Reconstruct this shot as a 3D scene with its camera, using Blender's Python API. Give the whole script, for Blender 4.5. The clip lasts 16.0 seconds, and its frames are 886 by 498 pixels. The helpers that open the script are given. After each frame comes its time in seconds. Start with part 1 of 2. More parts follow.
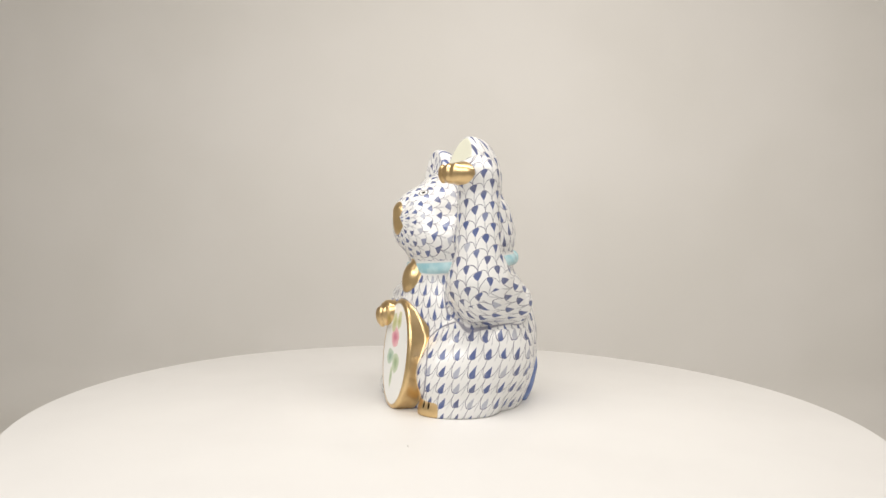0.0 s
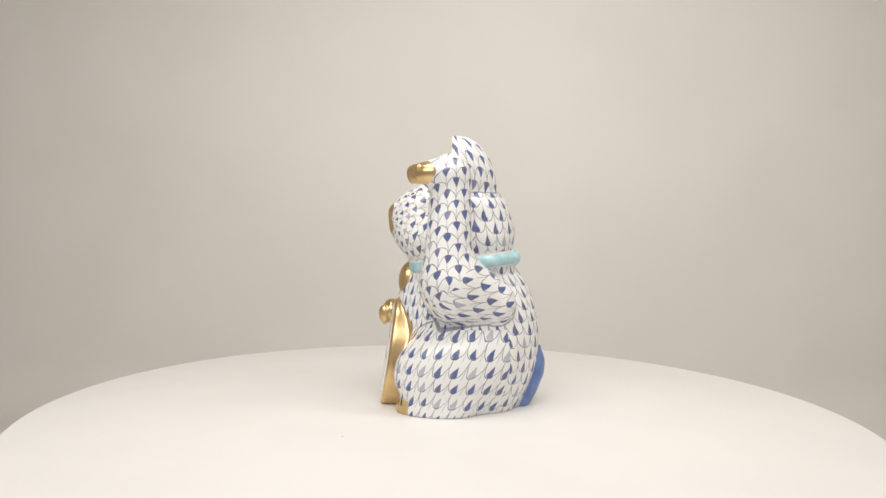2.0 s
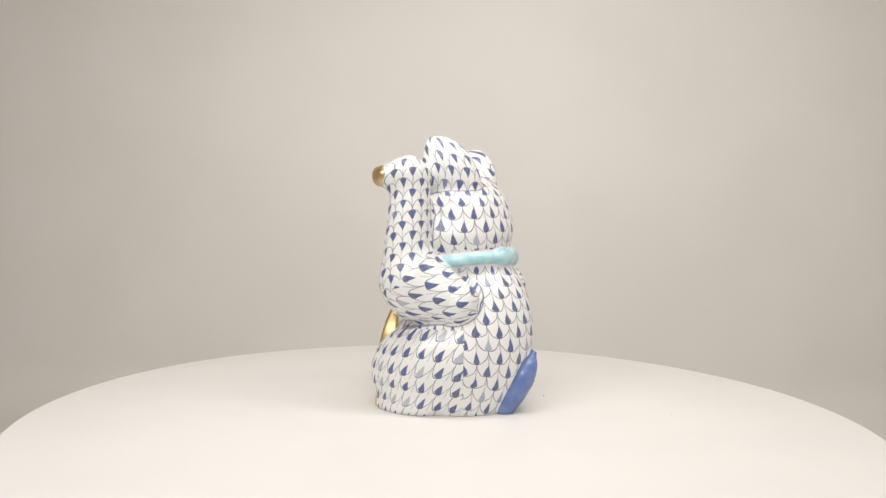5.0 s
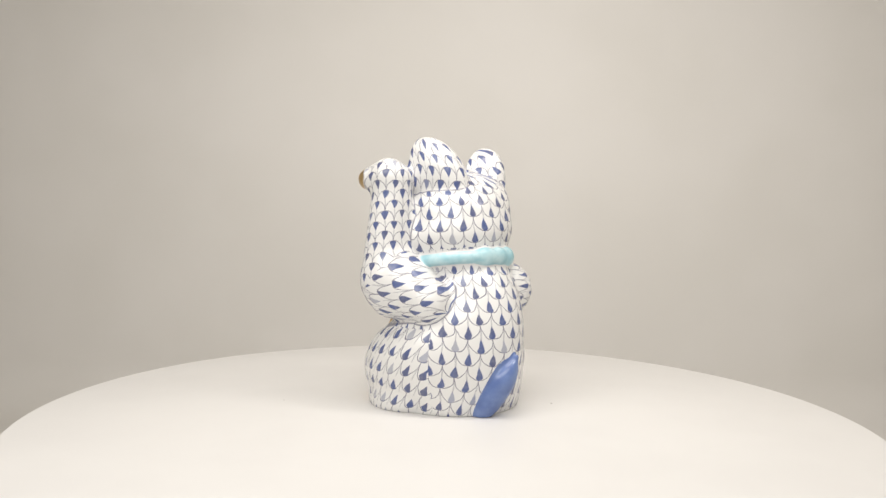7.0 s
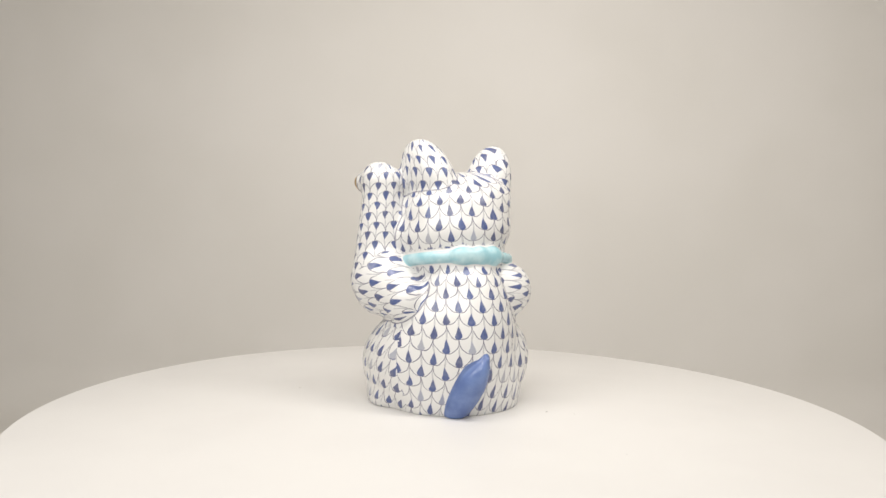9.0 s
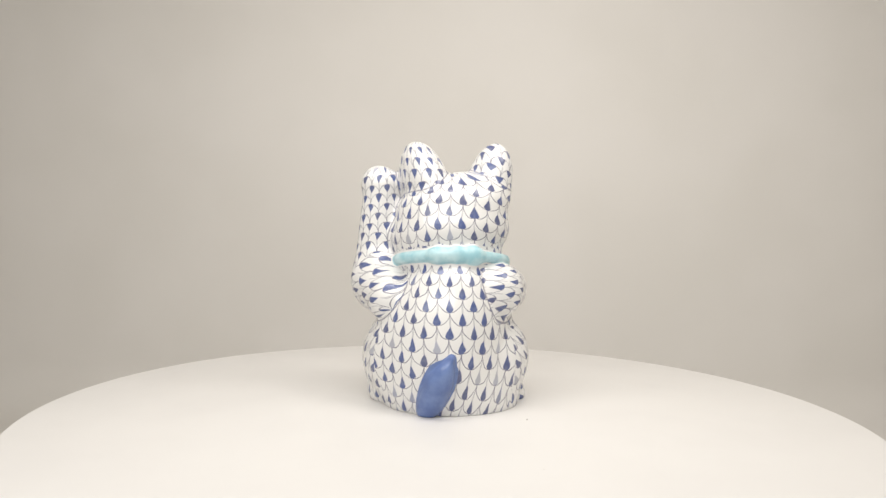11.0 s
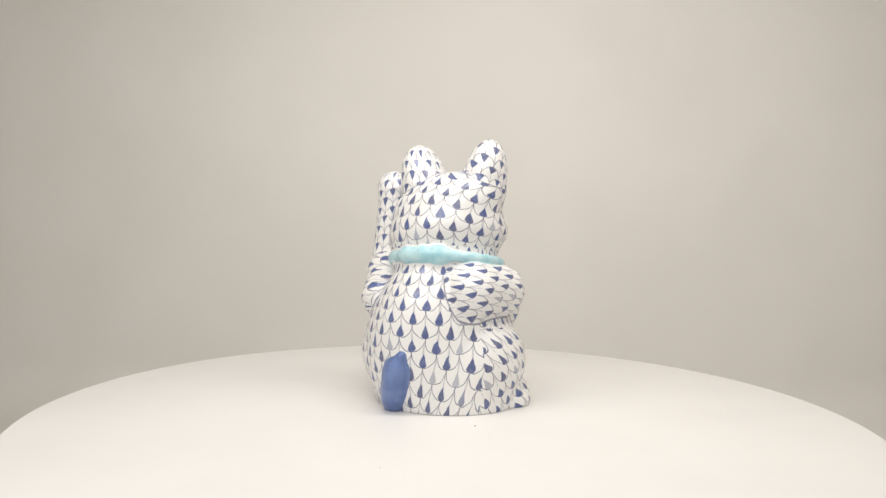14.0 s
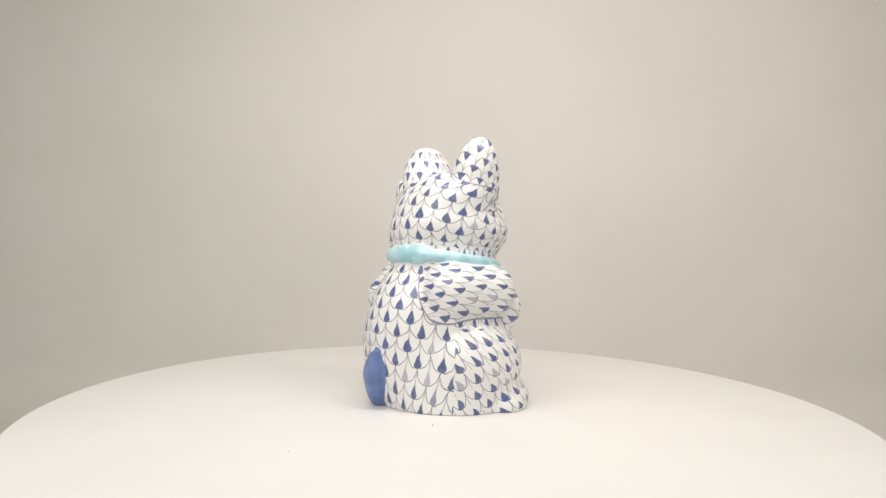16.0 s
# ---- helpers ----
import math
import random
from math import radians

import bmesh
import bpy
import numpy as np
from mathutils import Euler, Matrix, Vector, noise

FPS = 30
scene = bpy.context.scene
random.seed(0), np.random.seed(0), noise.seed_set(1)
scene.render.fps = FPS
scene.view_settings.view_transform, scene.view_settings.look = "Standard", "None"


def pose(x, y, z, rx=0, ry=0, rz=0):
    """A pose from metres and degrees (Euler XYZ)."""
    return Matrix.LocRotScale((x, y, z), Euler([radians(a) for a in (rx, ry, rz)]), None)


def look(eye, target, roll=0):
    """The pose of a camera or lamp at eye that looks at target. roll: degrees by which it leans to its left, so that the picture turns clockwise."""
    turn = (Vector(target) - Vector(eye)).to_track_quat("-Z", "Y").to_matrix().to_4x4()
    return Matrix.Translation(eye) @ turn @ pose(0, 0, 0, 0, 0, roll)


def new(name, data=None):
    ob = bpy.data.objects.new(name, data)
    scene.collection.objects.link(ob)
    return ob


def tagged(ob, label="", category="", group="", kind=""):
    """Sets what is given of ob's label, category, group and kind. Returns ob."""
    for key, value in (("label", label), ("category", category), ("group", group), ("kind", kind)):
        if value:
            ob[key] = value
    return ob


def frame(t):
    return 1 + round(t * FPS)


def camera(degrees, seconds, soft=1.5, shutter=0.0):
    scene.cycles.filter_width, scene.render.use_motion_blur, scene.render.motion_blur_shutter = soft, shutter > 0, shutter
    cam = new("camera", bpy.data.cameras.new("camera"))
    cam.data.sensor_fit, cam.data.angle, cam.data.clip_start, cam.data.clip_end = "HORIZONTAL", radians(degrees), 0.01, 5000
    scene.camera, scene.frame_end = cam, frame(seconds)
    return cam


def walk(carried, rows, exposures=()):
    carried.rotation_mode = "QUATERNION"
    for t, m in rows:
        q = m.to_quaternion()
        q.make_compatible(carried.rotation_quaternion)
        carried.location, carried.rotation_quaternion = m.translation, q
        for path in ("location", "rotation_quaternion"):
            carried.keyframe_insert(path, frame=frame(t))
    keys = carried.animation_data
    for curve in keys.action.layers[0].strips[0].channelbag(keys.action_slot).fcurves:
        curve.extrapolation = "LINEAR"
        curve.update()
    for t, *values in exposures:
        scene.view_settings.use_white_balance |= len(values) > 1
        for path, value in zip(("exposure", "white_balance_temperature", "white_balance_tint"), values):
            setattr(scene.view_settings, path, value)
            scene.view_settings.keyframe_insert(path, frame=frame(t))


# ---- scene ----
# ---- camera: a phone on a stand, still, close to the turntable ----
cam = camera(71.95, 16.0, soft=1.5)
EYE = (0.0, -0.2621, 0.05993)
YAW, PITCH, ROLL = -0.01446, -0.01516, 1.208
AIM = (EYE[0] + math.sin(YAW) * math.cos(PITCH), EYE[1] + math.cos(YAW) * math.cos(PITCH), EYE[2] - math.sin(PITCH))
walk(cam, [(0.0, look(EYE, AIM, ROLL)), (16.0, look(EYE, AIM, ROLL))])

# ---- light: a light box, an LED strip above the camera, an added backdrop fill ----
world = bpy.data.worlds.new("world")
scene.world = world
world.use_nodes = True
world.node_tree.nodes["Background"].inputs["Color"].default_value = (1.0, 0.96, 0.91, 1)
world.node_tree.nodes["Background"].inputs["Strength"].default_value = 0.38
scene.view_settings.exposure = 0.09


def strip_lamp(name, eye, target, size_x, size_y, watts, colour):
    data = bpy.data.lights.new(name, "AREA")
    data.shape, data.size, data.size_y, data.energy, data.color = "RECTANGLE", size_x, size_y, watts, colour
    lamp = new(name, data)
    lamp.matrix_world = look(eye, target)
    return lamp


strip_lamp("led_strip_front", (-0.13, -0.34, 0.30), (-0.05, 0.0, 0.04), 0.50, 0.14, 1.08, (1.0, 0.97, 0.93))
# unseen fill lamp, added in front of the figurine to brighten the backdrop
strip_lamp("backdrop_fill", (0.08, -0.10, 0.36), (0.12, 0.42, 0.0), 0.50, 0.10, 1.35, (1.0, 0.95, 0.89))


# ---- material helpers ----
class N:
    """A float in a node tree, with arithmetic."""
    tree = None

    def __init__(self, out):
        self.out = out

    @staticmethod
    def op(kind, *args):
        node = N.tree.nodes.new("ShaderNodeMath")
        node.operation = kind
        for i, a in enumerate(args):
            if isinstance(a, N):
                N.tree.links.new(a.out, node.inputs[i])
            else:
                node.inputs[i].default_value = a
        return N(node.outputs[0])

    def __add__(self, o): return N.op("ADD", self, o)
    def __radd__(self, o): return N.op("ADD", o, self)
    def __sub__(self, o): return N.op("SUBTRACT", self, o)
    def __rsub__(self, o): return N.op("SUBTRACT", o, self)
    def __mul__(self, o): return N.op("MULTIPLY", self, o)
    def __rmul__(self, o): return N.op("MULTIPLY", o, self)
    def __truediv__(self, o): return N.op("DIVIDE", self, o)
    def abs(self): return N.op("ABSOLUTE", self)
    def max(self, o): return N.op("MAXIMUM", self, o)
    def min(self, o): return N.op("MINIMUM", self, o)
    def pow(self, o): return N.op("POWER", self, o)
    def sqrt(self): return N.op("SQRT", self)
    def floor(self): return N.op("FLOOR", self)
    def fract(self): return N.op("FRACT", self)

    def step(self, lo, hi):
        """0 below lo, 1 above hi, smooth between; lo above hi turns it round."""
        node = N.tree.nodes.new("ShaderNodeMapRange")
        node.interpolation_type = "SMOOTHSTEP"
        N.tree.links.new(self.out, node.inputs["Value"])
        if lo < hi:
            node.inputs["From Min"].default_value, node.inputs["From Max"].default_value = lo, hi
        else:
            node.inputs["From Min"].default_value, node.inputs["From Max"].default_value = hi, lo
            node.inputs["To Min"].default_value, node.inputs["To Max"].default_value = 1.0, 0.0
        return N(node.outputs["Result"])


def material(name, colour=(0.8, 0.8, 0.8), roughness=0.5, metallic=0.0, coat=0.0):
    m = bpy.data.materials.new(name)
    m.use_nodes = True
    b = m.node_tree.nodes["Principled BSDF"]
    b.inputs["Base Color"].default_value = (*colour, 1)
    b.inputs["Roughness"].default_value, b.inputs["Metallic"].default_value = roughness, metallic
    b.inputs["Coat Weight"].default_value, b.inputs["Coat Roughness"].default_value = coat, 0.04
    N.tree = m.node_tree
    return m, b


def link(value, socket):
    N.tree.links.new(value.out if isinstance(value, N) else value, socket)


def noise_node(scale, detail=3.0, vector=None, rough=0.5):
    n = N.tree.nodes.new("ShaderNodeTexNoise")
    n.inputs["Scale"].default_value, n.inputs["Detail"].default_value, n.inputs["Roughness"].default_value = scale, detail, rough
    if vector is None:
        c = N.tree.nodes.new("ShaderNodeTexCoord")
        vector = c.outputs["Object"]
    N.tree.links.new(vector, n.inputs["Vector"])
    return N(n.outputs["Fac"])


def mix(fac, a, b):
    """Mix of two colours (tuples or sockets)."""
    n = N.tree.nodes.new("ShaderNodeMix")
    n.data_type = "RGBA"
    link(fac, n.inputs["Factor"])
    for value, socket in ((a, n.inputs["A"]), (b, n.inputs["B"])):
        if isinstance(value, tuple):
            socket.default_value = (*value, 1)
        else:
            N.tree.links.new(value, socket)
    return n.outputs["Result"]


def bump(height, strength, distance, bsdf):
    n = N.tree.nodes.new("ShaderNodeBump")
    n.inputs["Strength"].default_value, n.inputs["Distance"].default_value = strength, distance
    link(height, n.inputs["Height"])
    N.tree.links.new(n.outputs["Normal"], bsdf.inputs["Normal"])


def attribute(name):
    n = N.tree.nodes.new("ShaderNodeAttribute")
    n.attribute_name = name
    return n


# white laminate of the turntable
def platter_material():
    m, b = material("white_laminate", (0.86, 0.84, 0.81), 0.42)
    fine, broad = noise_node(900, 2), noise_node(18, 3)
    link(mix(broad.step(0.35, 0.7), (0.78, 0.768, 0.75), (0.755, 0.742, 0.725)), b.inputs["Base Color"])
    link(0.36 + 0.14 * broad, b.inputs["Roughness"])
    bump(fine, 0.05, 0.0003, b)
    return m


# matt white fabric-backed sheet of the light box
def sheet_material():
    m, b = material("white_sheet", (0.74, 0.72, 0.69), 0.62)
    fine, broad = noise_node(260, 3), noise_node(7, 2)
    link(mix(broad.step(0.3, 0.7), (0.75, 0.73, 0.70), (0.72, 0.70, 0.665)), b.inputs["Base Color"])
    bump(fine, 0.06, 0.0006, b)
    return m


WHITE = platter_material()
SHEET = sheet_material()
GREY_PLASTIC = material("grey_plastic", (0.30, 0.30, 0.30), 0.5)[0]
DUST = material("dust", (0.16, 0.13, 0.10), 0.9)[0]


def glaze_material():
    m, b = material("painted_porcelain", (0.86, 0.855, 0.84), 0.12, 0.0, 0.6)
    uv = N.tree.nodes.new("ShaderNodeUVMap")
    uv.uv_map = "scales"
    sep = N.tree.nodes.new("ShaderNodeSeparateXYZ")
    # a slightly unsteady brush
    wob = N.tree.nodes.new("ShaderNodeTexNoise")
    wob.inputs["Scale"].default_value, wob.inputs["Detail"].default_value = 190, 1
    coord = N.tree.nodes.new("ShaderNodeTexCoord")
    N.tree.links.new(coord.outputs["Object"], wob.inputs["Vector"])
    add = N.tree.nodes.new("ShaderNodeVectorMath")
    add.operation = "MULTIPLY_ADD"
    N.tree.links.new(wob.outputs["Color"], add.inputs[0])
    add.inputs[1].default_value = (0.22, 0.34, 0)
    N.tree.links.new(uv.outputs["UV"], add.inputs[2])
    N.tree.links.new(add.outputs["Vector"], sep.inputs["Vector"])
    u, v = N(sep.outputs["X"]) - 0.11, N(sep.outputs["Y"]) - 0.17
    line, drop = None, None
    tall, lean = N(attribute("tall").outputs["Fac"]), N(attribute("lean").outputs["Fac"])
    for shift, lift in ((0.0, 0.0), (0.5, 1.0)):
        cu, cv = u + shift + 0.5, (v + lift) * 0.5
        du, dv = cu.fract() - 0.5, cv.fract() * 2.0
        # along the drop's own axis, which leans on the haunches
        dl = (v + lift + lean * du + 0.3) * 0.5
        # lower rim of the scale, an arc
        a = (((du * 2.0) * (du * 2.0)) + (dv - 1.0) * (dv - 1.0)).sqrt()
        rim = (a - 1.0).abs().step(0.045, 0.014) * dv.step(1.06, 0.98)
        # stem above the drop
        stem = (du.abs() - 0.018).abs().step(0.018, 0.005) * dv.step(0.8, 1.0) * 0.55
        # teardrop
        t = ((dl.fract() * 2.0 - 0.3) / tall).max(0.0).min(1.0)
        width = (0.50 - 0.295 * tall) * (1.0 - t).pow(0.9) * (t / 0.22).min(1.0).pow(0.5)
        inside = (width - du.abs()).step(-0.004, 0.02)
        wn = N.tree.nodes.new("ShaderNodeTexWhiteNoise")
        comb = N.tree.nodes.new("ShaderNodeCombineXYZ")
        link(cu.floor(), comb.inputs["X"])
        link(cv.floor() + 0.37 * shift, comb.inputs["Y"])
        N.tree.links.new(comb.outputs["Vector"], wn.inputs["Vector"])
        r = N(wn.outputs["Value"])
        tone = (0.5 + 0.5 * r.step(0.03, 0.16)) * inside
        both = rim.max(stem)
        line = both if line is None else line.max(both)
        drop = tone if drop is None else drop.max(tone)
    # the pattern only where the body is painted with scales
    where = N(attribute("scaly").outputs["Fac"]).step(0.30, 0.55)
    seam = N(attribute("seam").outputs["Fac"])
    crease = seam.step(0.42, 0.15)
    line = (line * 0.98).max(crease * 0.8) * where
    brush = noise_node(620, 2)
    drop = drop * where * (0.80 + 0.36 * brush).min(1.0)
    white = mix(noise_node(40, 2).step(0.3, 0.7), (0.80, 0.795, 0.782), (0.775, 0.77, 0.755))
    c = mix(line, white, (0.17, 0.165, 0.225))
    c = mix(drop, c, mix(noise_node(75, 1).step(0.42, 0.62), (0.088, 0.12, 0.28), (0.103, 0.117, 0.225)))
    # collar, tail, ear lining
    tq = mix(noise_node(220, 3).step(0.3, 0.75), (0.32, 0.58, 0.65), (0.54, 0.74, 0.77))
    c = mix(N(attribute("turquoise").outputs["Fac"]).step(0.42, 0.58), c, tq)
    bl = mix(noise_node(160, 4).step(0.3, 0.75), (0.10, 0.155, 0.36), (0.16, 0.235, 0.46))
    c = mix(N(attribute("blue").outputs["Fac"]).step(0.45, 0.55), c, bl)
    c = mix(N(attribute("cream").outputs["Fac"]).step(0.42, 0.58), c, (0.80, 0.80, 0.66))
    # the eyes: a dark pupil in a thin ring
    def away(centre, stretch=(1, 1, 1)):
        n = N.tree.nodes.new("ShaderNodeVectorMath")
        n.operation = "SUBTRACT"
        N.tree.links.new(coord.outputs["Object"], n.inputs[0])
        n.inputs[1].default_value = [a * 0.001 for a in centre]
        k = N.tree.nodes.new("ShaderNodeVectorMath")
        k.operation = "MULTIPLY"
        N.tree.links.new(n.outputs["Vector"], k.inputs[0])
        k.inputs[1].default_value = [1000.0 * a for a in stretch]
        length = N.tree.nodes.new("ShaderNodeVectorMath")
        length.operation = "LENGTH"
        N.tree.links.new(k.outputs["Vector"], length.inputs[0])
        return N(length.outputs["Value"])

    for eye in ((18.8, 6.4, 86.4), (18.8, -8.4, 86.4)):
        d = away(eye, (1.2, 1.6, 1.6))
        c = mix(d.step(2.9, 2.6), c, (0.84, 0.83, 0.80))
        c = mix((d - 2.5).abs().step(0.55, 0.25) * 0.9, c, (0.12, 0.12, 0.13))
        c = mix(d.step(1.35, 1.05), c, (0.02, 0.018, 0.018))
    # the rose and its leaves on the medallion
    field = N(attribute("rose").outputs["Fac"]).step(0.45, 0.55)
    white_face = (0.86, 0.855, 0.83)
    c = mix(field, c, white_face)
    petal = noise_node(420, 3)
    for centre, size, inner, outer in (((27, -1.5, 27.5), (0.6, 0.9, 0.8), (0.62, 0.12, 0.22), (0.82, 0.42, 0.47)),
                                       ((27, -4, 33.5), (0.6, 1.4, 0.8), (0.40, 0.44, 0.14), (0.60, 0.62, 0.38)),
                                       ((27, 0.5, 34.4), (0.6, 1.6, 0.8), (0.40, 0.44, 0.14), (0.60, 0.62, 0.38)),
                                       ((27, 1.8, 17.5), (0.6, 1.0, 0.85), (0.30, 0.42, 0.22), (0.55, 0.64, 0.45)),
                                       ((27, -4, 19.5), (0.6, 1.1, 1.0), (0.25, 0.40, 0.28), (0.50, 0.62, 0.48)),
                                       ((27, -1, 11.5), (0.6, 2.6, 0.7), (0.34, 0.44, 0.25), (0.60, 0.66, 0.48))):
        d = away(centre, size) + petal * 2.2
        c = mix(d.step(4.6, 4.1) * field * 0.9, c, mix(d.step(1.6, 3.8), inner, outer))
    gold = N(attribute("gold").outputs["Fac"]).step(0.44, 0.56)
    gc = mix(noise_node(130, 4).step(0.35, 0.75), (0.72, 0.53, 0.28), (0.60, 0.42, 0.21))
    c = mix(gold, c, gc)
    # dark strokes between the toes
    for stroke in ((25.3, 19.8, 4.5), (24.6, 22.2, 4.5), (25.3, -19.8, 4.5), (24.6, -22.2, 4.5)):
        c = mix(away(stroke, (0.5, 1.6, 0.55)).step(0.9, 0.65), c, (0.05, 0.035, 0.02))
    N.tree.links.new(c, b.inputs["Base Color"])
    link(gold, b.inputs["Metallic"])
    link(0.22 + gold * 0.05 + noise_node(120, 2) * 0.06, b.inputs["Roughness"])
    link(0.14 - 0.14 * gold, b.inputs["Coat Weight"])
    bump(noise_node(90, 2), 0.10, 0.0012, b)
    return m


PORCELAIN = glaze_material()


# ---- mesh helpers ----
def part(name, bm, material_, parent=None, label=""):
    me = bpy.data.meshes.new(name)
    bm.to_mesh(me)
    bm.free()
    me.materials.append(material_)
    ob = new(name, me)
    if parent is not None:
        ob.parent = parent
    if label:
        ob["label"] = label
    return ob


def smooth(ob, angle=40):
    for p in ob.data.polygons:
        p.use_smooth = True
    ob.data.set_sharp_from_angle(angle=radians(angle))
    return ob


def sheet(profile, across, thickness, axis_along="x"):
    """A bent sheet: the profile (a, z), with thickness to its left side, drawn along x from -across to across."""
    bm = bmesh.new()
    pts = [Vector((0, a, z)) for a, z in profile]
    outer = []
    for i, p in enumerate(pts):
        d = (pts[min(i + 1, len(pts) - 1)] - pts[max(i - 1, 0)]).normalized()
        outer.append(p + Vector((0, -d.z, d.y)) * -thickness)
    ring = pts + outer[::-1]
    rows = [[bm.verts.new((x, p.y, p.z)) for p in ring] for x in (-across, across)]
    n = len(ring)
    for i in range(n):
        bm.faces.new((rows[0][i], rows[0][(i + 1) % n], rows[1][(i + 1) % n], rows[1][i]))
    k = len(pts)
    for row in rows:
        for i in range(k - 1):
            bm.faces.new((row[i], row[i + 1], row[n - 2 - i], row[n - 1 - i]))
    bmesh.ops.recalc_face_normals(bm, faces=bm.faces)
    return bm


# ---- the light box ----
def backdrop_profile():
    floor_z, wall_y, bend = -0.12, 0.42, 0.06
    out = [(-0.36, floor_z)]
    for i in range(17):
        a = radians(90 * i / 16)
        out.append((wall_y - bend + bend * math.sin(a), floor_z + bend - bend * math.cos(a)))
    out.append((wall_y, 0.55))
    return out


backdrop = part("backdrop", sheet(backdrop_profile(), 0.66, 0.002), SHEET)
smooth(backdrop)
tagged(backdrop, "warm white seamless sheet curving up behind the turntable", "backdrop", kind="structure")


def slab(lo, hi):
    bm = bmesh.new()
    bmesh.ops.create_cube(bm, size=1)
    for v in bm.verts:
        v.co = [lo[i] if v.co[i] < 0 else hi[i] for i in range(3)]
    return bm


wall_west = tagged(part("wall_west", slab((-0.672, -0.36, -0.125), (-0.662, 0.43, 0.56)), SHEET), "white side panel of the light box", "wall", kind="structure")
wall_east = tagged(part("wall_east", slab((0.662, -0.36, -0.125), (0.672, 0.43, 0.56)), SHEET), "white side panel of the light box", "wall", kind="structure")
ceiling = tagged(part("ceiling", slab((-0.672, -0.36, 0.562), (0.672, 0.43, 0.572)), SHEET), "white roof panel of the light box", "ceiling", kind="structure")

# ---- the turntable ----
TABLE_R = 0.1596
SPIN = [i * 0.5 for i in range(33)]


def heading(t):
    """Degrees by which the turntable stands at t seconds; the cat looks along it."""
    return 214.23 - 10.1 * t


turntable = new("turntable")
tagged(turntable, "round white turntable with a smooth matt top", "turntable")


def lathe(profile, steps):
    bm = bmesh.new()
    rings = []
    for r, z in profile:
        if r == 0:
            rings.append([bm.verts.new((0, 0, z))])
        else:
            rings.append([bm.verts.new((r * math.cos(2 * math.pi * i / steps), r * math.sin(2 * math.pi * i / steps), z)) for i in range(steps)])
    for a, b in zip(rings, rings[1:]):
        for i in range(steps):
            j = (i + 1) % steps
            if len(a) == 1:
                bm.faces.new((a[0], b[j], b[i]))
            elif len(b) == 1:
                bm.faces.new((a[i], a[j], b[0]))
            else:
                bm.faces.new((a[i], a[j], b[j], b[i]))
    bmesh.ops.recalc_face_normals(bm, faces=bm.faces)
    return bm


platter = smooth(part("platter", lathe([(0, 0), (TABLE_R - 0.0012, 0), (TABLE_R - 0.0004, -0.0003), (TABLE_R, -0.0011), (TABLE_R, -0.0052), (TABLE_R - 0.001, -0.006), (0, -0.006)], 256), WHITE, turntable), 30)
base = smooth(part("base", lathe([(0, -0.0065), (0.075, -0.0065), (0.078, -0.009), (0.085, -0.1175), (0.083, -0.1195), (0, -0.1195)], 96), GREY_PLASTIC, turntable, "grey plastic foot"), 30)

# dust on the platter
def speck(x, y, r, squash):
    bm = bmesh.new()
    bmesh.ops.create_icosphere(bm, subdivisions=2, radius=r)
    for v in bm.verts:
        v.co *= 1 + 0.35 * noise.noise(v.co * 4000 + Vector((x, y, 0)) * 900)
        v.co.y *= squash
        v.co.z *= 0.5
    ob = part("dust_speck", bm, DUST, turntable, "tiny dark dust speck")
    ob.location = (x, y, r * 0.3)
    ob.rotation_euler.z = 40 * x


for sx, sy, sr, sq in ((-0.0375, -0.0217, 0.00032, 0.8), (0.0484, 0.0487, 0.00026, 0.7), (-0.0455, -0.0290, 0.00014, 0.6),
                       (-0.0897, -0.0076, 0.00016, 0.5), (0.0538, 0.0409, 0.00013, 0.9)):
    speck(sx, sy, sr, sq)

# ---- the figurine: smooth bodies melted into one another ----
MM = 0.001
# Millimetres: x to the front of the cat, y to its left, z up.
BODY = []


def ball(name, paint, k, centre, radii, turn=(0, 0, 0), cut=None):
    """An ellipsoid; cut: (normal, offset, k) takes away what lies beyond a plane."""
    BODY.append(["ball", name, paint, k, list(centre), list(radii), list(turn), list(cut) if cut else None])


def limb(name, paint, k, start, end, r0, r1):
    BODY.append(["limb", name, paint, k, list(start), list(end), [r0, r1], None])


def ring(name, paint, k, centre, radii, turn, r, h):
    BODY.append(["ring", name, paint, k, list(centre), list(radii), list(turn), [r, h]])


def coin(name, paint, k, centre, radii, turn, thick, edge):
    BODY.append(["coin", name, paint, k, list(centre), list(radii), list(turn), [thick, edge]])


def turned(p, turn):
    ax, ay, az = np.radians(turn)
    cx, sx, cy, sy, cz, sz = np.cos(ax), np.sin(ax), np.cos(ay), np.sin(ay), np.cos(az), np.sin(az)
    m = (np.array([[cz, -sz, 0], [sz, cz, 0], [0, 0, 1]]) @ np.array([[cy, 0, sy], [0, 1, 0], [-sy, 0, cy]])
         @ np.array([[1, 0, 0], [0, cx, -sx], [0, sx, cx]]))
    return p @ m


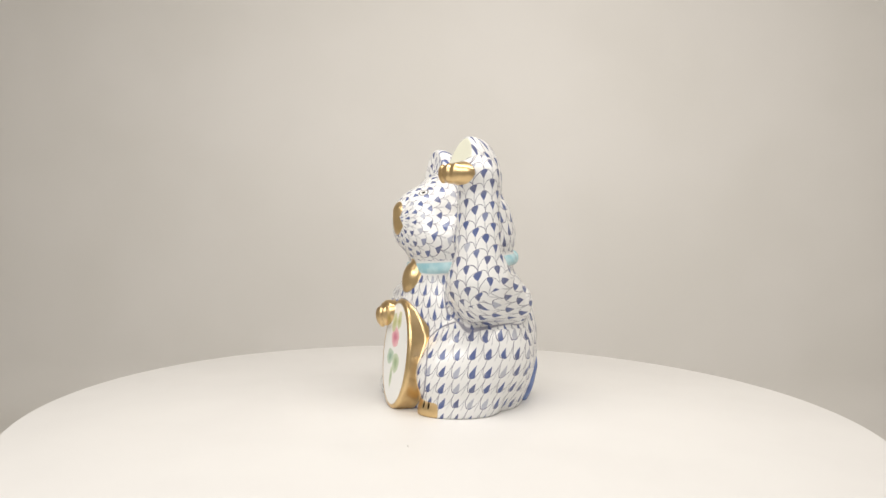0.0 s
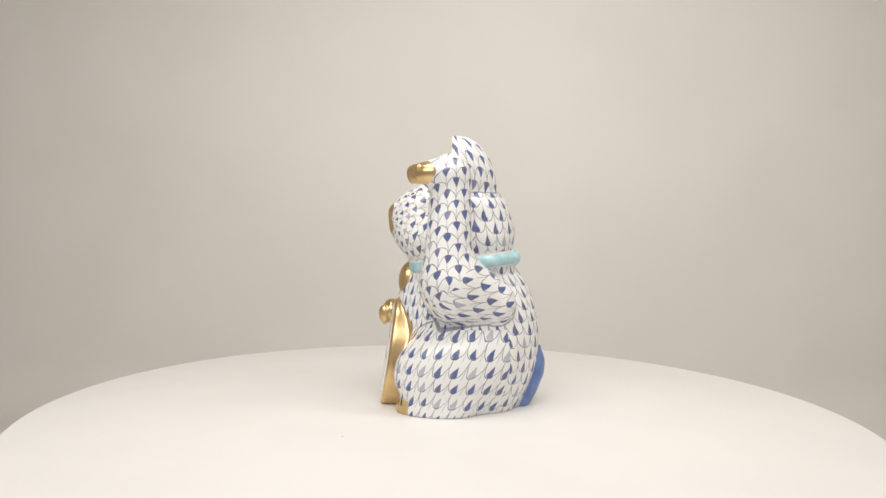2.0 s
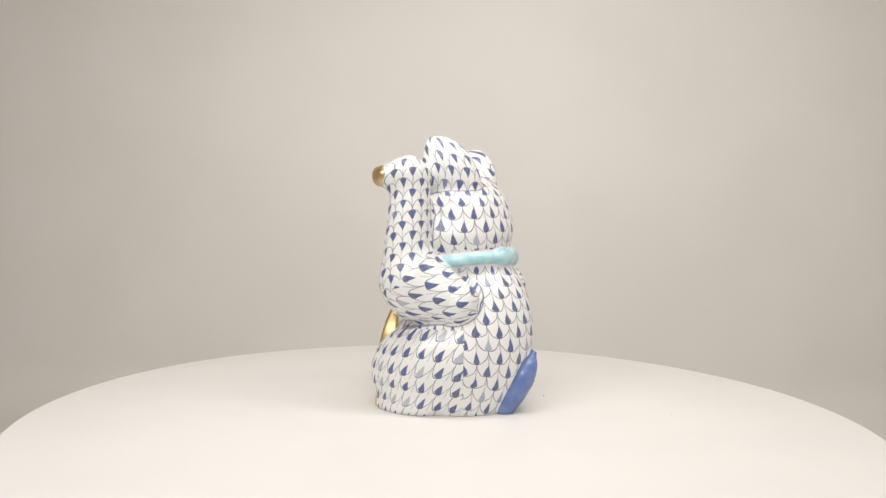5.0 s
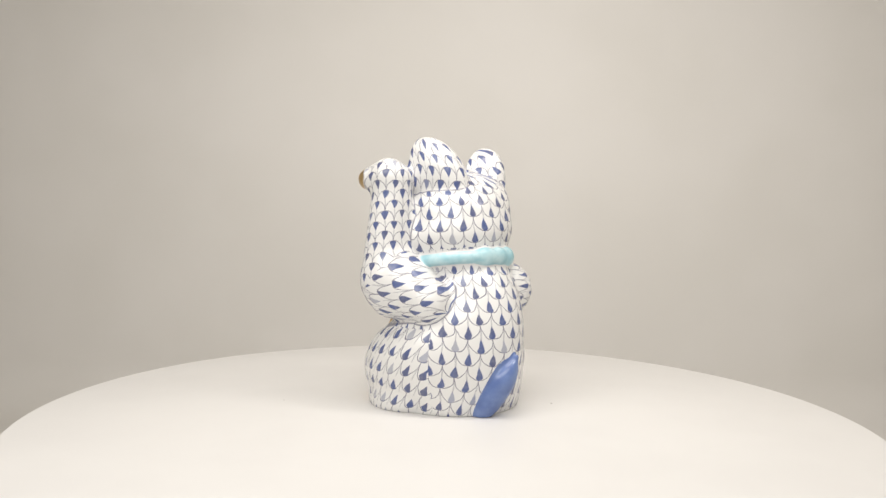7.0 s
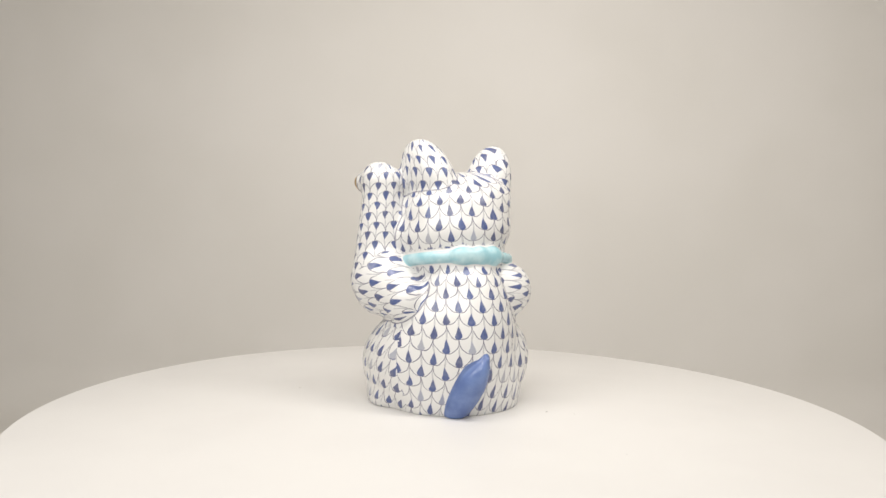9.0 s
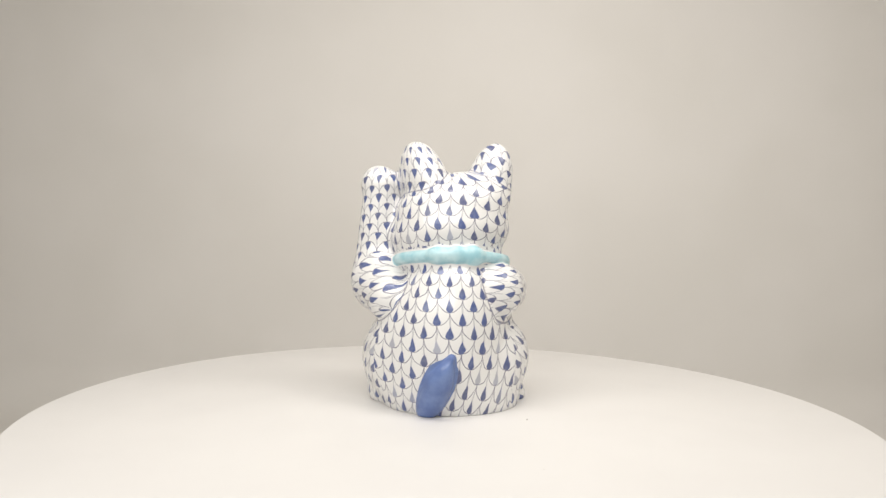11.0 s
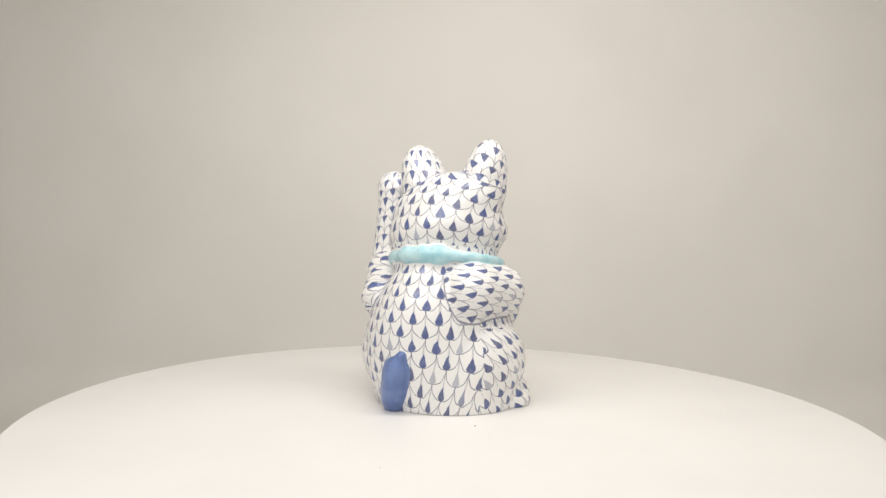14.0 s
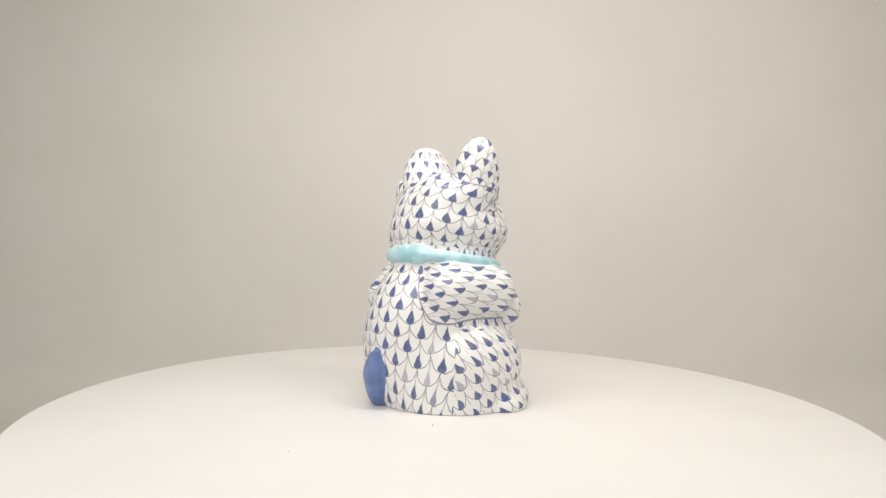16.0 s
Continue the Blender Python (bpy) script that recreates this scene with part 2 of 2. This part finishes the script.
def distance(row, p):
    kind = row[0]
    if kind == "limb":
        a, b, (r0, r1) = np.array(row[4]), np.array(row[5]), row[6]
        ab = b - a
        t = np.clip((p - a) @ ab / (ab @ ab), 0, 1)
        return np.linalg.norm(p - a - t[:, None] * ab, axis=1) - (r0 + (r1 - r0) * t)
    q = turned(p - np.array(row[4]), row[6])
    r = np.array(row[5])
    if kind == "ball":
        k0 = np.linalg.norm(q / r, axis=1) + 1e-9
        k1 = np.linalg.norm(q / r ** 2, axis=1) + 1e-9
        d = k0 * (k0 - 1) / k1
        if row[7]:
            nx, ny, nz, off, k = row[7]
            n = np.array([nx, ny, nz]) / np.sqrt(nx * nx + ny * ny + nz * nz)
            e = p @ n - off
            h = np.maximum(k - np.abs(d - e), 0) / k
            d = np.maximum(d, e) + h * h * k * 0.25
        return d
    if kind == "ring":
        k0 = np.hypot(q[:, 0] / r[0], q[:, 1] / r[1]) + 1e-9
        k1 = np.hypot(q[:, 0] / r[0] ** 2, q[:, 1] / r[1] ** 2) + 1e-9
        e = k0 * (k0 - 1) / k1
        w, h = row[7]
        return (np.sqrt((e / w) ** 2 + (q[:, 2] / h) ** 2 + 1e-9) - 1) * min(w, h)
    k0 = np.hypot(q[:, 1] / r[0], q[:, 2] / r[1]) + 1e-9
    k1 = np.hypot(q[:, 1] / r[0] ** 2, q[:, 2] / r[1] ** 2) + 1e-9
    thick, edge = row[7]
    e, f = k0 * (k0 - 1) / k1 + edge, np.abs(q[:, 0]) - thick + edge
    return np.minimum(np.maximum(e, f), 0) + np.hypot(np.maximum(e, 0), np.maximum(f, 0)) - edge


def melt(rows, p):
    """The joined distance, cut flat at the foot."""
    d = None
    for row in rows:
        e, k = distance(row, p), row[3]
        if d is None:
            d = e
        else:
            h = np.maximum(k - np.abs(d - e), 0) / k
            d = np.minimum(d, e) - h * h * k * 0.25
    return np.maximum(d, -p[:, 2])


# trunk and head
ball("trunk", "trunk", 1, (-4.9, 2.2, 13.7), (27.6, 29.6, 40.6), (-22.4, -10.2, 6.5))
ball("chest", "trunk", 10, (-2.4, -1.6, 39.1), (24.9, 22.7, 25.8), (5.3, -0.8, -7))
ball("back", "trunk", 9, (-12.4, 5.8, 33.3), (22.9, 18.1, 30.5), (9, 5.6, -1))
ball("neck", "trunk", 4, (-4.5, 1.3, 57.5), (20.8, 22.4, 8), (0, 7, 0))
ball("skull", "head", 3, (-4.7, 0, 83.7), (18.8, 24, 12.3), (-12.8, -11.6, 2.6))
ball("cheek", "head", 8, (-1, 1.3, 70.1), (25.4, 25.4, 13.2), (-6.8, 4.4, 0))
ball("muzzle", "head", 8, (15.3, -1.7, 78.3), (10.3, 12.7, 10.3), (4.6, 0.3, -0.1))
ball("nose", "nose", 2.5, (24.2, -1.8, 79), (3, 3.5, 3.3), (0, 20, 0))
ball("lip", "nose", 3, (23.9, -2, 74.8), (2.6, 2.8, 4.6), (0, -6, 0))
ball("ear", "ear_l", 2, (-0.3, 12, 90.4), (14.8, 10, 20.1), (-17.2, 16.8, -4.5), (1, 0, 0.12, 18.4, 1))
ball("ear", "ear_r", 2, (-3.7, -14.3, 90.3), (12, 9.5, 19.5), (10.9, -5.6, 4.6), (1, 0, 0.12, 11.7, 1))
ball("thigh", "thigh_l", 4, (3.2, 22.5, 18.4), (24.6, 14.3, 17.4), (0.3, 19.3, -10.2))
ball("thigh", "thigh_r", 3, (-5, -17.5, 17.6), (21.3, 15, 18.3), (11.6, 14.4, -9.5))
ball("foot", "foot_l", 3, (10, 22.4, 3), (16.6, 10.2, 8.9), (2, 7.8, -25.5))
ball("foot", "foot_r", 3, (7.6, -24.7, 3.2), (14.3, 8.5, 8.6), (-0.2, -7.9, 24.1))
limb("upper_arm", "arm_l", 2, (-9.9, 27.4, 43), (4.4, 27.4, 48.7), 9.0, 14.1)
limb("forearm", "arm_l", 5, (9.4, 31.7, 51.9), (8.3, 29.7, 90), 9.3, 7.6)
limb("wrist", "arm_l", 4, (9.8, 31, 92.2), (15.2, 32.2, 91.4), 6.9, 5.4)
ball("paw", "paw_l", 1.8, (19.6, 31.4, 91.4), (3.9, 6.9, 3.9), (0, 5, 27))
ball("toe", "paw_l", 1, (22.7, 26.6, 91.4), (2.2, 1.8, 3.5), (0, 10, 27))
ball("toe", "paw_l", 1, (22, 29.6, 91.4), (2.4, 1.8, 3.6), (0, 10, 27))
ball("toe", "paw_l", 1, (20.6, 32.6, 91.4), (2.4, 1.8, 3.6), (0, 10, 27))
limb("upper_arm", "arm_r", 1.4, (-18.1, -14, 47.5), (-3.4, -21.9, 47.4), 11.6, 10.4)
limb("forearm", "arm_r", 5, (8.6, -18.3, 39.8), (17.8, -10.6, 36.4), 9.7, 5.0)
ball("paw", "paw_r", 2, (24.2, -10.8, 36.8), (3.6, 5.6, 5.2), (0, -5, 0))
ball("toe", "paw_r", 0.5, (27, -7.6, 35.4), (2.1, 1.7, 4), (0, 8, 0))
ball("toe", "paw_r", 0.5, (27.2, -10.8, 34.8), (2.1, 1.7, 4.2), (0, 8, 0))
ball("toe", "paw_r", 0.5, (26.2, -14, 35), (2.1, 1.7, 4), (0, 8, -20))
ring("collar", "collar", 0.8, (-4.3, 1.1, 58.5), (21.8, 23.5, 0), (0, 7, 0), 1.3, 2)
ball("loop", "collar", 2.5, (-26, -2.5, 61.2), (2.4, 4.2, 3.5), (0, 0, 5))
ball("knot", "collar", 1.5, (-26.2, 4, 61.3), (2.4, 3.8, 3.3), (0, 0, -8))
ball("loop", "collar", 1.5, (-24.8, 10.5, 61), (2.4, 5.2, 3.2), (0, 0, -22))
ball("bell", "bell", 0.8, (18.2, -1.2, 51), (4.3, 5.4, 7.4), (0, -6, 0))
coin("medallion", "coin", 0.8, (22.4, 0.5, 20.8), (12.9, 22, 0), (10, -7.6, -5.6), 4.5, 1.5)
ball("tail", "tail", 0.8, (-31.2, 12.7, 9.2), (4.6, 5.4, 13.4), (23.6, -23, -20))
limb("tail_tip", "tail", 3, (-33.6, 11.4, 14), (-37.6, 7.8, 22.8), 3.5, 0.7)


def surface(rows, step):
    """A mesh of quads on the joined surface (surface nets on a grid, near the surface only)."""
    lo, n = np.array([-46.0, -46.0, -1.5 * step]), [int(c / step / 4) * 4 + 4 for c in (92, 92, 116)]
    coarse = [c // 4 for c in n]
    ci = np.stack(np.meshgrid(*[np.arange(c) for c in coarse], indexing="ij"), -1).reshape(-1, 3)
    cd = melt(rows, lo + (ci * 4 + 1.5) * step)
    field = np.repeat(np.repeat(np.repeat(cd.reshape(coarse), 4, 0), 4, 1), 4, 2)
    near = ci[np.abs(cd) < 5.0 * step]
    off = np.stack(np.meshgrid(*[np.arange(4)] * 3, indexing="ij"), -1).reshape(-1, 3)
    fi = (near[:, None, :] * 4 + off).reshape(-1, 3)
    field[fi[:, 0], fi[:, 1], fi[:, 2]] = melt(rows, lo + fi * step)
    inside = field < 0
    mixed = np.zeros([c - 1 for c in n], int)
    corners = [(i, j, k) for i in (0, 1) for j in (0, 1) for k in (0, 1)]
    for i, j, k in corners:
        mixed += inside[i:n[0] - 1 + i, j:n[1] - 1 + j, k:n[2] - 1 + k]
    cells = np.argwhere((mixed > 0) & (mixed < 8))
    number = -np.ones([c - 1 for c in n], int)
    number[cells[:, 0], cells[:, 1], cells[:, 2]] = np.arange(len(cells))
    total, count = np.zeros((len(cells), 3)), np.zeros(len(cells))
    for a in corners:
        for axis in range(3):
            if a[axis] == 0:
                b = list(a)
                b[axis] = 1
                fa = field[cells[:, 0] + a[0], cells[:, 1] + a[1], cells[:, 2] + a[2]]
                fb = field[cells[:, 0] + b[0], cells[:, 1] + b[1], cells[:, 2] + b[2]]
                cross = (fa < 0) != (fb < 0)
                t = np.where(cross, fa / np.where(cross, fa - fb, 1), 0)
                place = np.tile(np.array(a, float), (len(cells), 1))
                place[:, axis] = t
                total += place * cross[:, None]
                count += cross
    verts = lo + (cells + total / count[:, None]) * step
    faces = []
    for axis in range(3):
        u, v = (axis + 1) % 3, (axis + 2) % 3
        a = [slice(None)] * 3
        b = [slice(None)] * 3
        a[axis], b[axis] = slice(0, n[axis] - 1), slice(1, n[axis])
        flip = inside[tuple(a)] != inside[tuple(b)]
        e = np.argwhere(flip)
        e = e[(e[:, u] > 0) & (e[:, v] > 0) & (e[:, u] < n[u] - 1) & (e[:, v] < n[v] - 1)]
        quad = []
        for du, dv in ((1, 1), (0, 1), (0, 0), (1, 0)):
            c = e.copy()
            c[:, u] -= du
            c[:, v] -= dv
            quad.append(number[c[:, 0], c[:, 1], c[:, 2]])
        quad = np.stack(quad, 1)
        out = inside[e[:, 0], e[:, 1], e[:, 2]]
        faces.append(np.where(out[:, None], quad, quad[:, ::-1]))
    faces = np.concatenate(faces)
    # draw the points onto the surface
    for _ in range(2):
        d = melt(rows, verts)
        g = np.stack([melt(rows, verts + 0.05 * np.eye(3)[i]) - d for i in range(3)], 1) / 0.05
        move = np.clip(d / np.maximum((g * g).sum(1), 0.3), -0.5 * step, 0.5 * step)
        verts = verts - g * np.where(verts[:, 2] > 0.3, move, 0)[:, None]
    verts[:, 2] = np.maximum(verts[:, 2], 0)
    return verts, faces


PAINTS = {}
for _row in BODY:
    PAINTS.setdefault(_row[2], []).append(_row)
NAMES = list(PAINTS)
TURN = 2 * np.pi


def along(p, a, b, side):
    """Length along the line a-b, and the angle round it from the direction side."""
    a, b, side = np.array(a, float), np.array(b, float), np.array(side, float)
    axis = (b - a) / np.linalg.norm(b - a)
    side = side - axis * (side @ axis)
    side /= np.linalg.norm(side)
    other = np.cross(axis, side)
    q = p - a
    return q @ axis, np.arctan2(q @ other, q @ side)


def round_axis(p, cx, cy, near):
    """The angle round an upright axis, 0 at the back and rising to the cat's left, unbroken about the angle near."""
    ang = np.arctan2(p[:, 1] - cy, cx - p[:, 0])
    return ang if near is None else near + (ang - near + np.pi) % TURN - np.pi


def curve(terms, a, b):
    """A polynomial in a and b; terms: by rising power of a, then of b."""
    deg = {6: 2, 10: 3, 15: 4}[len(terms)]
    powers = [(i, j) for i in range(deg + 1) for j in range(deg + 1 - i)]
    return sum(t * a ** i * b ** j for t, (i, j) in zip(terms, powers))


# how the painted net runs: columns and rows over the angle and the height
NET = {
    "trunk": ((2.288, -0.071, 0.094, -0.052, -3.222, 0.231, 0.038, -0.283, -0.062, 0.134),
              (-0.924, 3.798, 0.261, 0.047, -0.119, 0.306, -0.219, 0.074, -0.004, -0.086)),
    "haunch_l": ((8.125, -1.693, 0.232, -0.741, 0.177, -1.3),
                 (1.137, 2.323, -0.102, -1.068, 0.36, 0.296)),
    "haunch_r": ((-1.862, 2.131, 0.343, -2.2, -0.214, 0.726),
                 (2.119, 1.853, 0.176, 1.859, -1.164, 0.49)),
    "head": ((1.622, -0.025, -0.124, -0.007, 0.024, -2.252, 0.194, 0.095, 0.105, -0.312, -0.018, 0.061, -0.046, -0.034, 0.065),
             (-0.212, 2.473, -0.084, 0.321, -0.061, -0.352, -0.432, 0.215, -0.003, 0.69, 0.119, -0.07, -0.047, 0.076, -0.132)),
    "arm_l": ((0.677, 0.983, -0.098, 1.364, 0.427, -0.416),
              (0.664, -0.934, -0.06, 1.194, 0.235, -0.205)),
    "arm_r": ((1.432, 0.429, 0.118, 1.899, -0.024, 0.288),
              (-1.543, -1.503, 0.049, 0.982, 0.106, -0.023)),
    "ear_l": ((2.103, 0.389, 0.346, -2.863, -0.039, 0.316),
              (2.216, -1.949, -0.079, -0.157, 0.105, 0.269)),
    "ear_r": ((0.108, -0.175, 0.019, -2.108, 0.345, 0.198),
              (3.003, -2.347, 0.186, 1.484, 0.125, 0.255)),
}
TRUNK = ("trunk", "thigh_l", "thigh_r", "foot_l", "foot_r")


def centre_angle(paint, group, p):
    """The angle of a face's centre, by which its corners are unwound."""
    if paint in TRUNK:
        return round_axis(p, -5, 1, None)
    if paint == "head":
        return np.arctan2(p[:, 1] + 0.5, p[:, 2] - 75) if group else round_axis(p, -3, 1, None)
    if paint in ("ear_l", "ear_r"):
        return round_axis(p, 3, 13 if paint == "ear_l" else -13, None)
    if paint == "arm_l" and group:
        return along(p, FORE_L[0], FORE_L[1], (0, 1, 0))[1]
    if paint == "arm_l":
        return along(p, UPPER_L[0], UPPER_L[1], (0, 1, 0))[1]
    return np.zeros(len(p))


def scales(paint, group, p, near):
    """Where a point lies in the painted net: u in scales across, v in rows."""
    x, y, z = p[:, 0], p[:, 1], p[:, 2]

    def unwound(ang):
        return near + (ang - near + np.pi) % TURN - np.pi

    if paint == "head":
        if group:
            rho = (np.hypot(y + 0.5, z - 75) + 0.8 * (27 - x)) / 4.2
            return unwound(np.arctan2(y + 0.5, z - 75)) * 13 / TURN, -rho
        ang, h = round_axis(p, -3, 1, near), (z - 75) / 12
        a, b = np.clip(ang, -1.75, 1.65), np.clip(h, -1.1, 1.4)
        return curve(NET["head"][0], a, b) - 2.9 * (ang - a), curve(NET["head"][1], a, b) + 2.6 * (h - b)
    if paint in ("ear_l", "ear_r"):
        s = 1 if paint == "ear_l" else -1
        ang, h = round_axis(p, 3, 13 * s, near), (z - 95) / 10
        a = np.clip(ang, *((-0.32, 2.07) if s > 0 else (-1.34, 0.15)))
        return curve(NET[paint][0], a, h) - 2.4 * (ang - a), curve(NET[paint][1], a, h) - 0.6 * np.maximum(ang - a, 0)
    if paint == "arm_l":
        if group:
            s, a = along(p, FORE_L[0], FORE_L[1], (0, 1, 0))
            s = s + 0.5 * np.maximum(x - 12, 0)
            return -0.270 + 0.0074 * s + 1.146 * unwound(a), 9.259 + -0.2483 * s + 0.273 * unwound(a)
        s, a = along(p, UPPER_L[0], UPPER_L[1], (0, 1, 0))
        return curve(NET[paint][0], unwound(a), s / 10), curve(NET[paint][1], unwound(a), s / 10)
    if paint == "arm_r":
        across, h = (0.46 * x - 0.89 * y - 14) / 10, (z - 47) / 10
        return curve(NET[paint][0], h, across), curve(NET[paint][1], h, across)
    ang, b = round_axis(p, -5, 1, near), (z - 30) / 20
    if group:
        net = NET["haunch_l" if group == 1 else "haunch_r"]
        return curve(net[0], ang, b), curve(net[1], ang, b)
    a = np.clip(ang, -0.95, 1.3)
    return curve(NET["trunk"][0], a, b) - 4.6 * (ang - a), curve(NET["trunk"][1], a, b)


def limb_of(paint, name):
    row = [r for r in BODY if r[2] == paint and r[1] == name][0]
    return row[4], row[5]


UPPER_L, FORE_L = limb_of("arm_l", "upper_arm"), limb_of("arm_l", "forearm")


def group_of(paint, p):
    """Splits the head into face and back, the raised arm at the elbow, and the haunches from the trunk."""
    x, y, z = p.T
    if paint == "head":
        return (x > 7).astype(int)
    if paint == "arm_l":
        return (z + 1.2 * (x - 6) > 53).astype(int)
    if paint in TRUNK:
        ang = round_axis(p, -5, 1, None)
        low = (z < 33) & ((x < 12) | (paint != "trunk"))
        return np.where(low & (ang > 1.27), 1, np.where(low & (ang < -0.86), 2, 0))
    return np.zeros(len(p), int)


def build_figurine(step):
    verts, faces = surface(BODY, step)
    dist = np.stack([np.min([distance(r, verts) for r in rows], axis=0) for rows in PAINTS.values()])
    col = {name: i for i, name in enumerate(NAMES)}

    def share(names, w):
        """1 well inside these paints, 0 well outside, 0.5 on the border."""
        own = np.min(dist[[col[m] for m in names]], axis=0)
        rest = np.min(dist[[i for m, i in col.items() if m not in names]], axis=0)
        return np.clip(0.5 + 0.5 * (rest - own) / w, 0, 1)

    x, y, z = verts.T
    band = melt(PAINTS["collar"], verts)
    normal_x = (melt(BODY, verts + [0.1, 0, 0]) - melt(BODY, verts)) / 0.1
    gold = np.maximum(share(["paw_l"], 0.8), share(["paw_r"], 0.8))
    palm = np.clip(0.5 + (0.9 * x + 0.45 * y - 32) / 1.2, 0, 1) * np.clip((z - 85) / 2, 0, 1) * share(["arm_l", "paw_l"], 0.8)
    gold = np.maximum(np.maximum(gold, palm), share(["bell"], 0.8))
    toes = np.clip(0.5 + (x - TOE_X) / 1.6, 0, 1) * share(["foot_l", "foot_r"], 0.8)
    nose = share(["nose"], 0.8)
    q = turned(verts - np.array(COIN[4]), COIN[6])
    oval = np.hypot(q[:, 1] / (COIN[5][0] - 1.8), q[:, 2] / (COIN[5][1] - 1.8))
    face = np.clip(0.5 + (1 - oval) * 6, 0, 1) * np.clip(0.5 + (q[:, 0] - COIN[7][0] + 1.2) / 1.0, 0, 1)
    coin_part = share(["coin"], 0.8)
    gold = np.maximum(np.maximum(gold, np.maximum(toes, nose)), np.minimum(coin_part, 1 - face))
    lining = np.clip(0.5 + (normal_x - 0.80) * 4, 0, 1) * share(["ear_l"], 1.0)
    scaly = 1 - np.max([np.clip(0.5 + (0.9 - band) / 1.2, 0, 1), share(["coin"], 0.8), lining, share(["tail"], 0.8)], axis=0)
    # inked outlines where limbs meet, of even width
    loose = np.array([m.startswith(("thigh", "foot", "tail", "nose")) for m in NAMES])

    def gap(p):
        d = np.stack([np.min([distance(r, p) for r in rows], axis=0) for rows in PAINTS.values()])
        d = np.sort(np.where(loose[:, None], 1e3, d), axis=0)
        return d[1] - d[0]

    seam = gap(verts)
    slope = np.sqrt(sum((gap(verts + 0.1 * np.eye(3)[i]) - seam) ** 2 for i in range(3))) / 0.1
    seam = np.minimum(seam / np.maximum(slope, 0.2), 5)
    fold = np.abs(np.minimum(dist[col["thigh_l"]], dist[col["thigh_r"]]) - dist[col["trunk"]])
    seam = np.minimum(seam, np.where((x > 7) & (dist[col["foot_l"]] > 2) & (dist[col["arm_l"]] > 2.5) & (dist[col["arm_r"]] > 2.5), fold, 5))
    seam = np.where(band < 4.5, 5, seam)
    # how long the painted drops are, in rows
    length = {"arm_l": 0.76, "arm_r": 0.76, "ear_l": 0.8, "ear_r": 0.8}
    owner = dist.argmin(0)
    tall = np.array([length.get(m, 1.0) for m in NAMES])[owner]
    lean = np.zeros(len(verts))
    for name in TRUNK:
        group = np.where(owner == col[name], group_of(name, verts), 0)
        lean = np.where(group == 1, 0.4, np.where(group == 2, -0.4, lean))
        tall = np.where((owner == col[name]) & (group_of(name, verts) > 0), 0.7, tall)
    tall = np.where((owner == col["head"]) & (x > 7), 0.74, tall)
    tall = np.where((owner == col["arm_l"]) & (group_of("arm_l", verts) > 0), 0.9, tall)
    me = bpy.data.meshes.new("cat_figurine")
    me.from_pydata((verts * MM).tolist(), [], faces.tolist())
    for name, values in (("gold", gold), ("turquoise", np.clip(0.5 + (0.3 - band) / 1.2, 0, 1)), ("blue", share(["tail"], 0.8)),
                         ("cream", lining), ("scaly", scaly), ("seam", seam), ("tall", tall), ("lean", lean), ("rose", coin_part * face)):
        me.attributes.new(name, "FLOAT", "POINT").data.foreach_set("value", values.astype(np.float32))
    # the net, face by face, so that it breaks cleanly between limbs
    centre = verts[faces].mean(1)
    dc = np.stack([np.min([distance(r, centre) for r in rows], axis=0) for rows in PAINTS.values()]).argmin(0)
    uv = np.zeros((len(faces), 4, 2))
    for name in NAMES:
        for group in (0, 1, 2):
            pick = np.where((dc == col[name]) & (group_of(name, centre) == group))[0]
            if len(pick):
                near = centre_angle(name, group, centre[pick])
                for k in range(4):
                    uv[pick, k] = np.stack(scales(name, group, verts[faces[pick, k]], near), 1)
    layer = me.uv_layers.new(name="scales")
    layer.data.foreach_set("uv", uv.reshape(-1).astype(np.float32))
    me.polygons.foreach_set("use_smooth", np.ones(len(faces), bool))
    me.materials.append(PORCELAIN)
    me.update()
    return new("cat_figurine", me)


COIN = [r for r in BODY if r[0] == "coin"][0]
TOE_X = 22.3
figurine = build_figurine(0.5)
tagged(figurine, "white porcelain cat with blue painted scales, gold paws, turquoise collar", "figurine")


def motions():
    rows = [(t, pose(0, 0, 0, 0, 0, heading(t))) for t in SPIN]
    walk(turntable, rows)
    walk(figurine, rows)


motions()
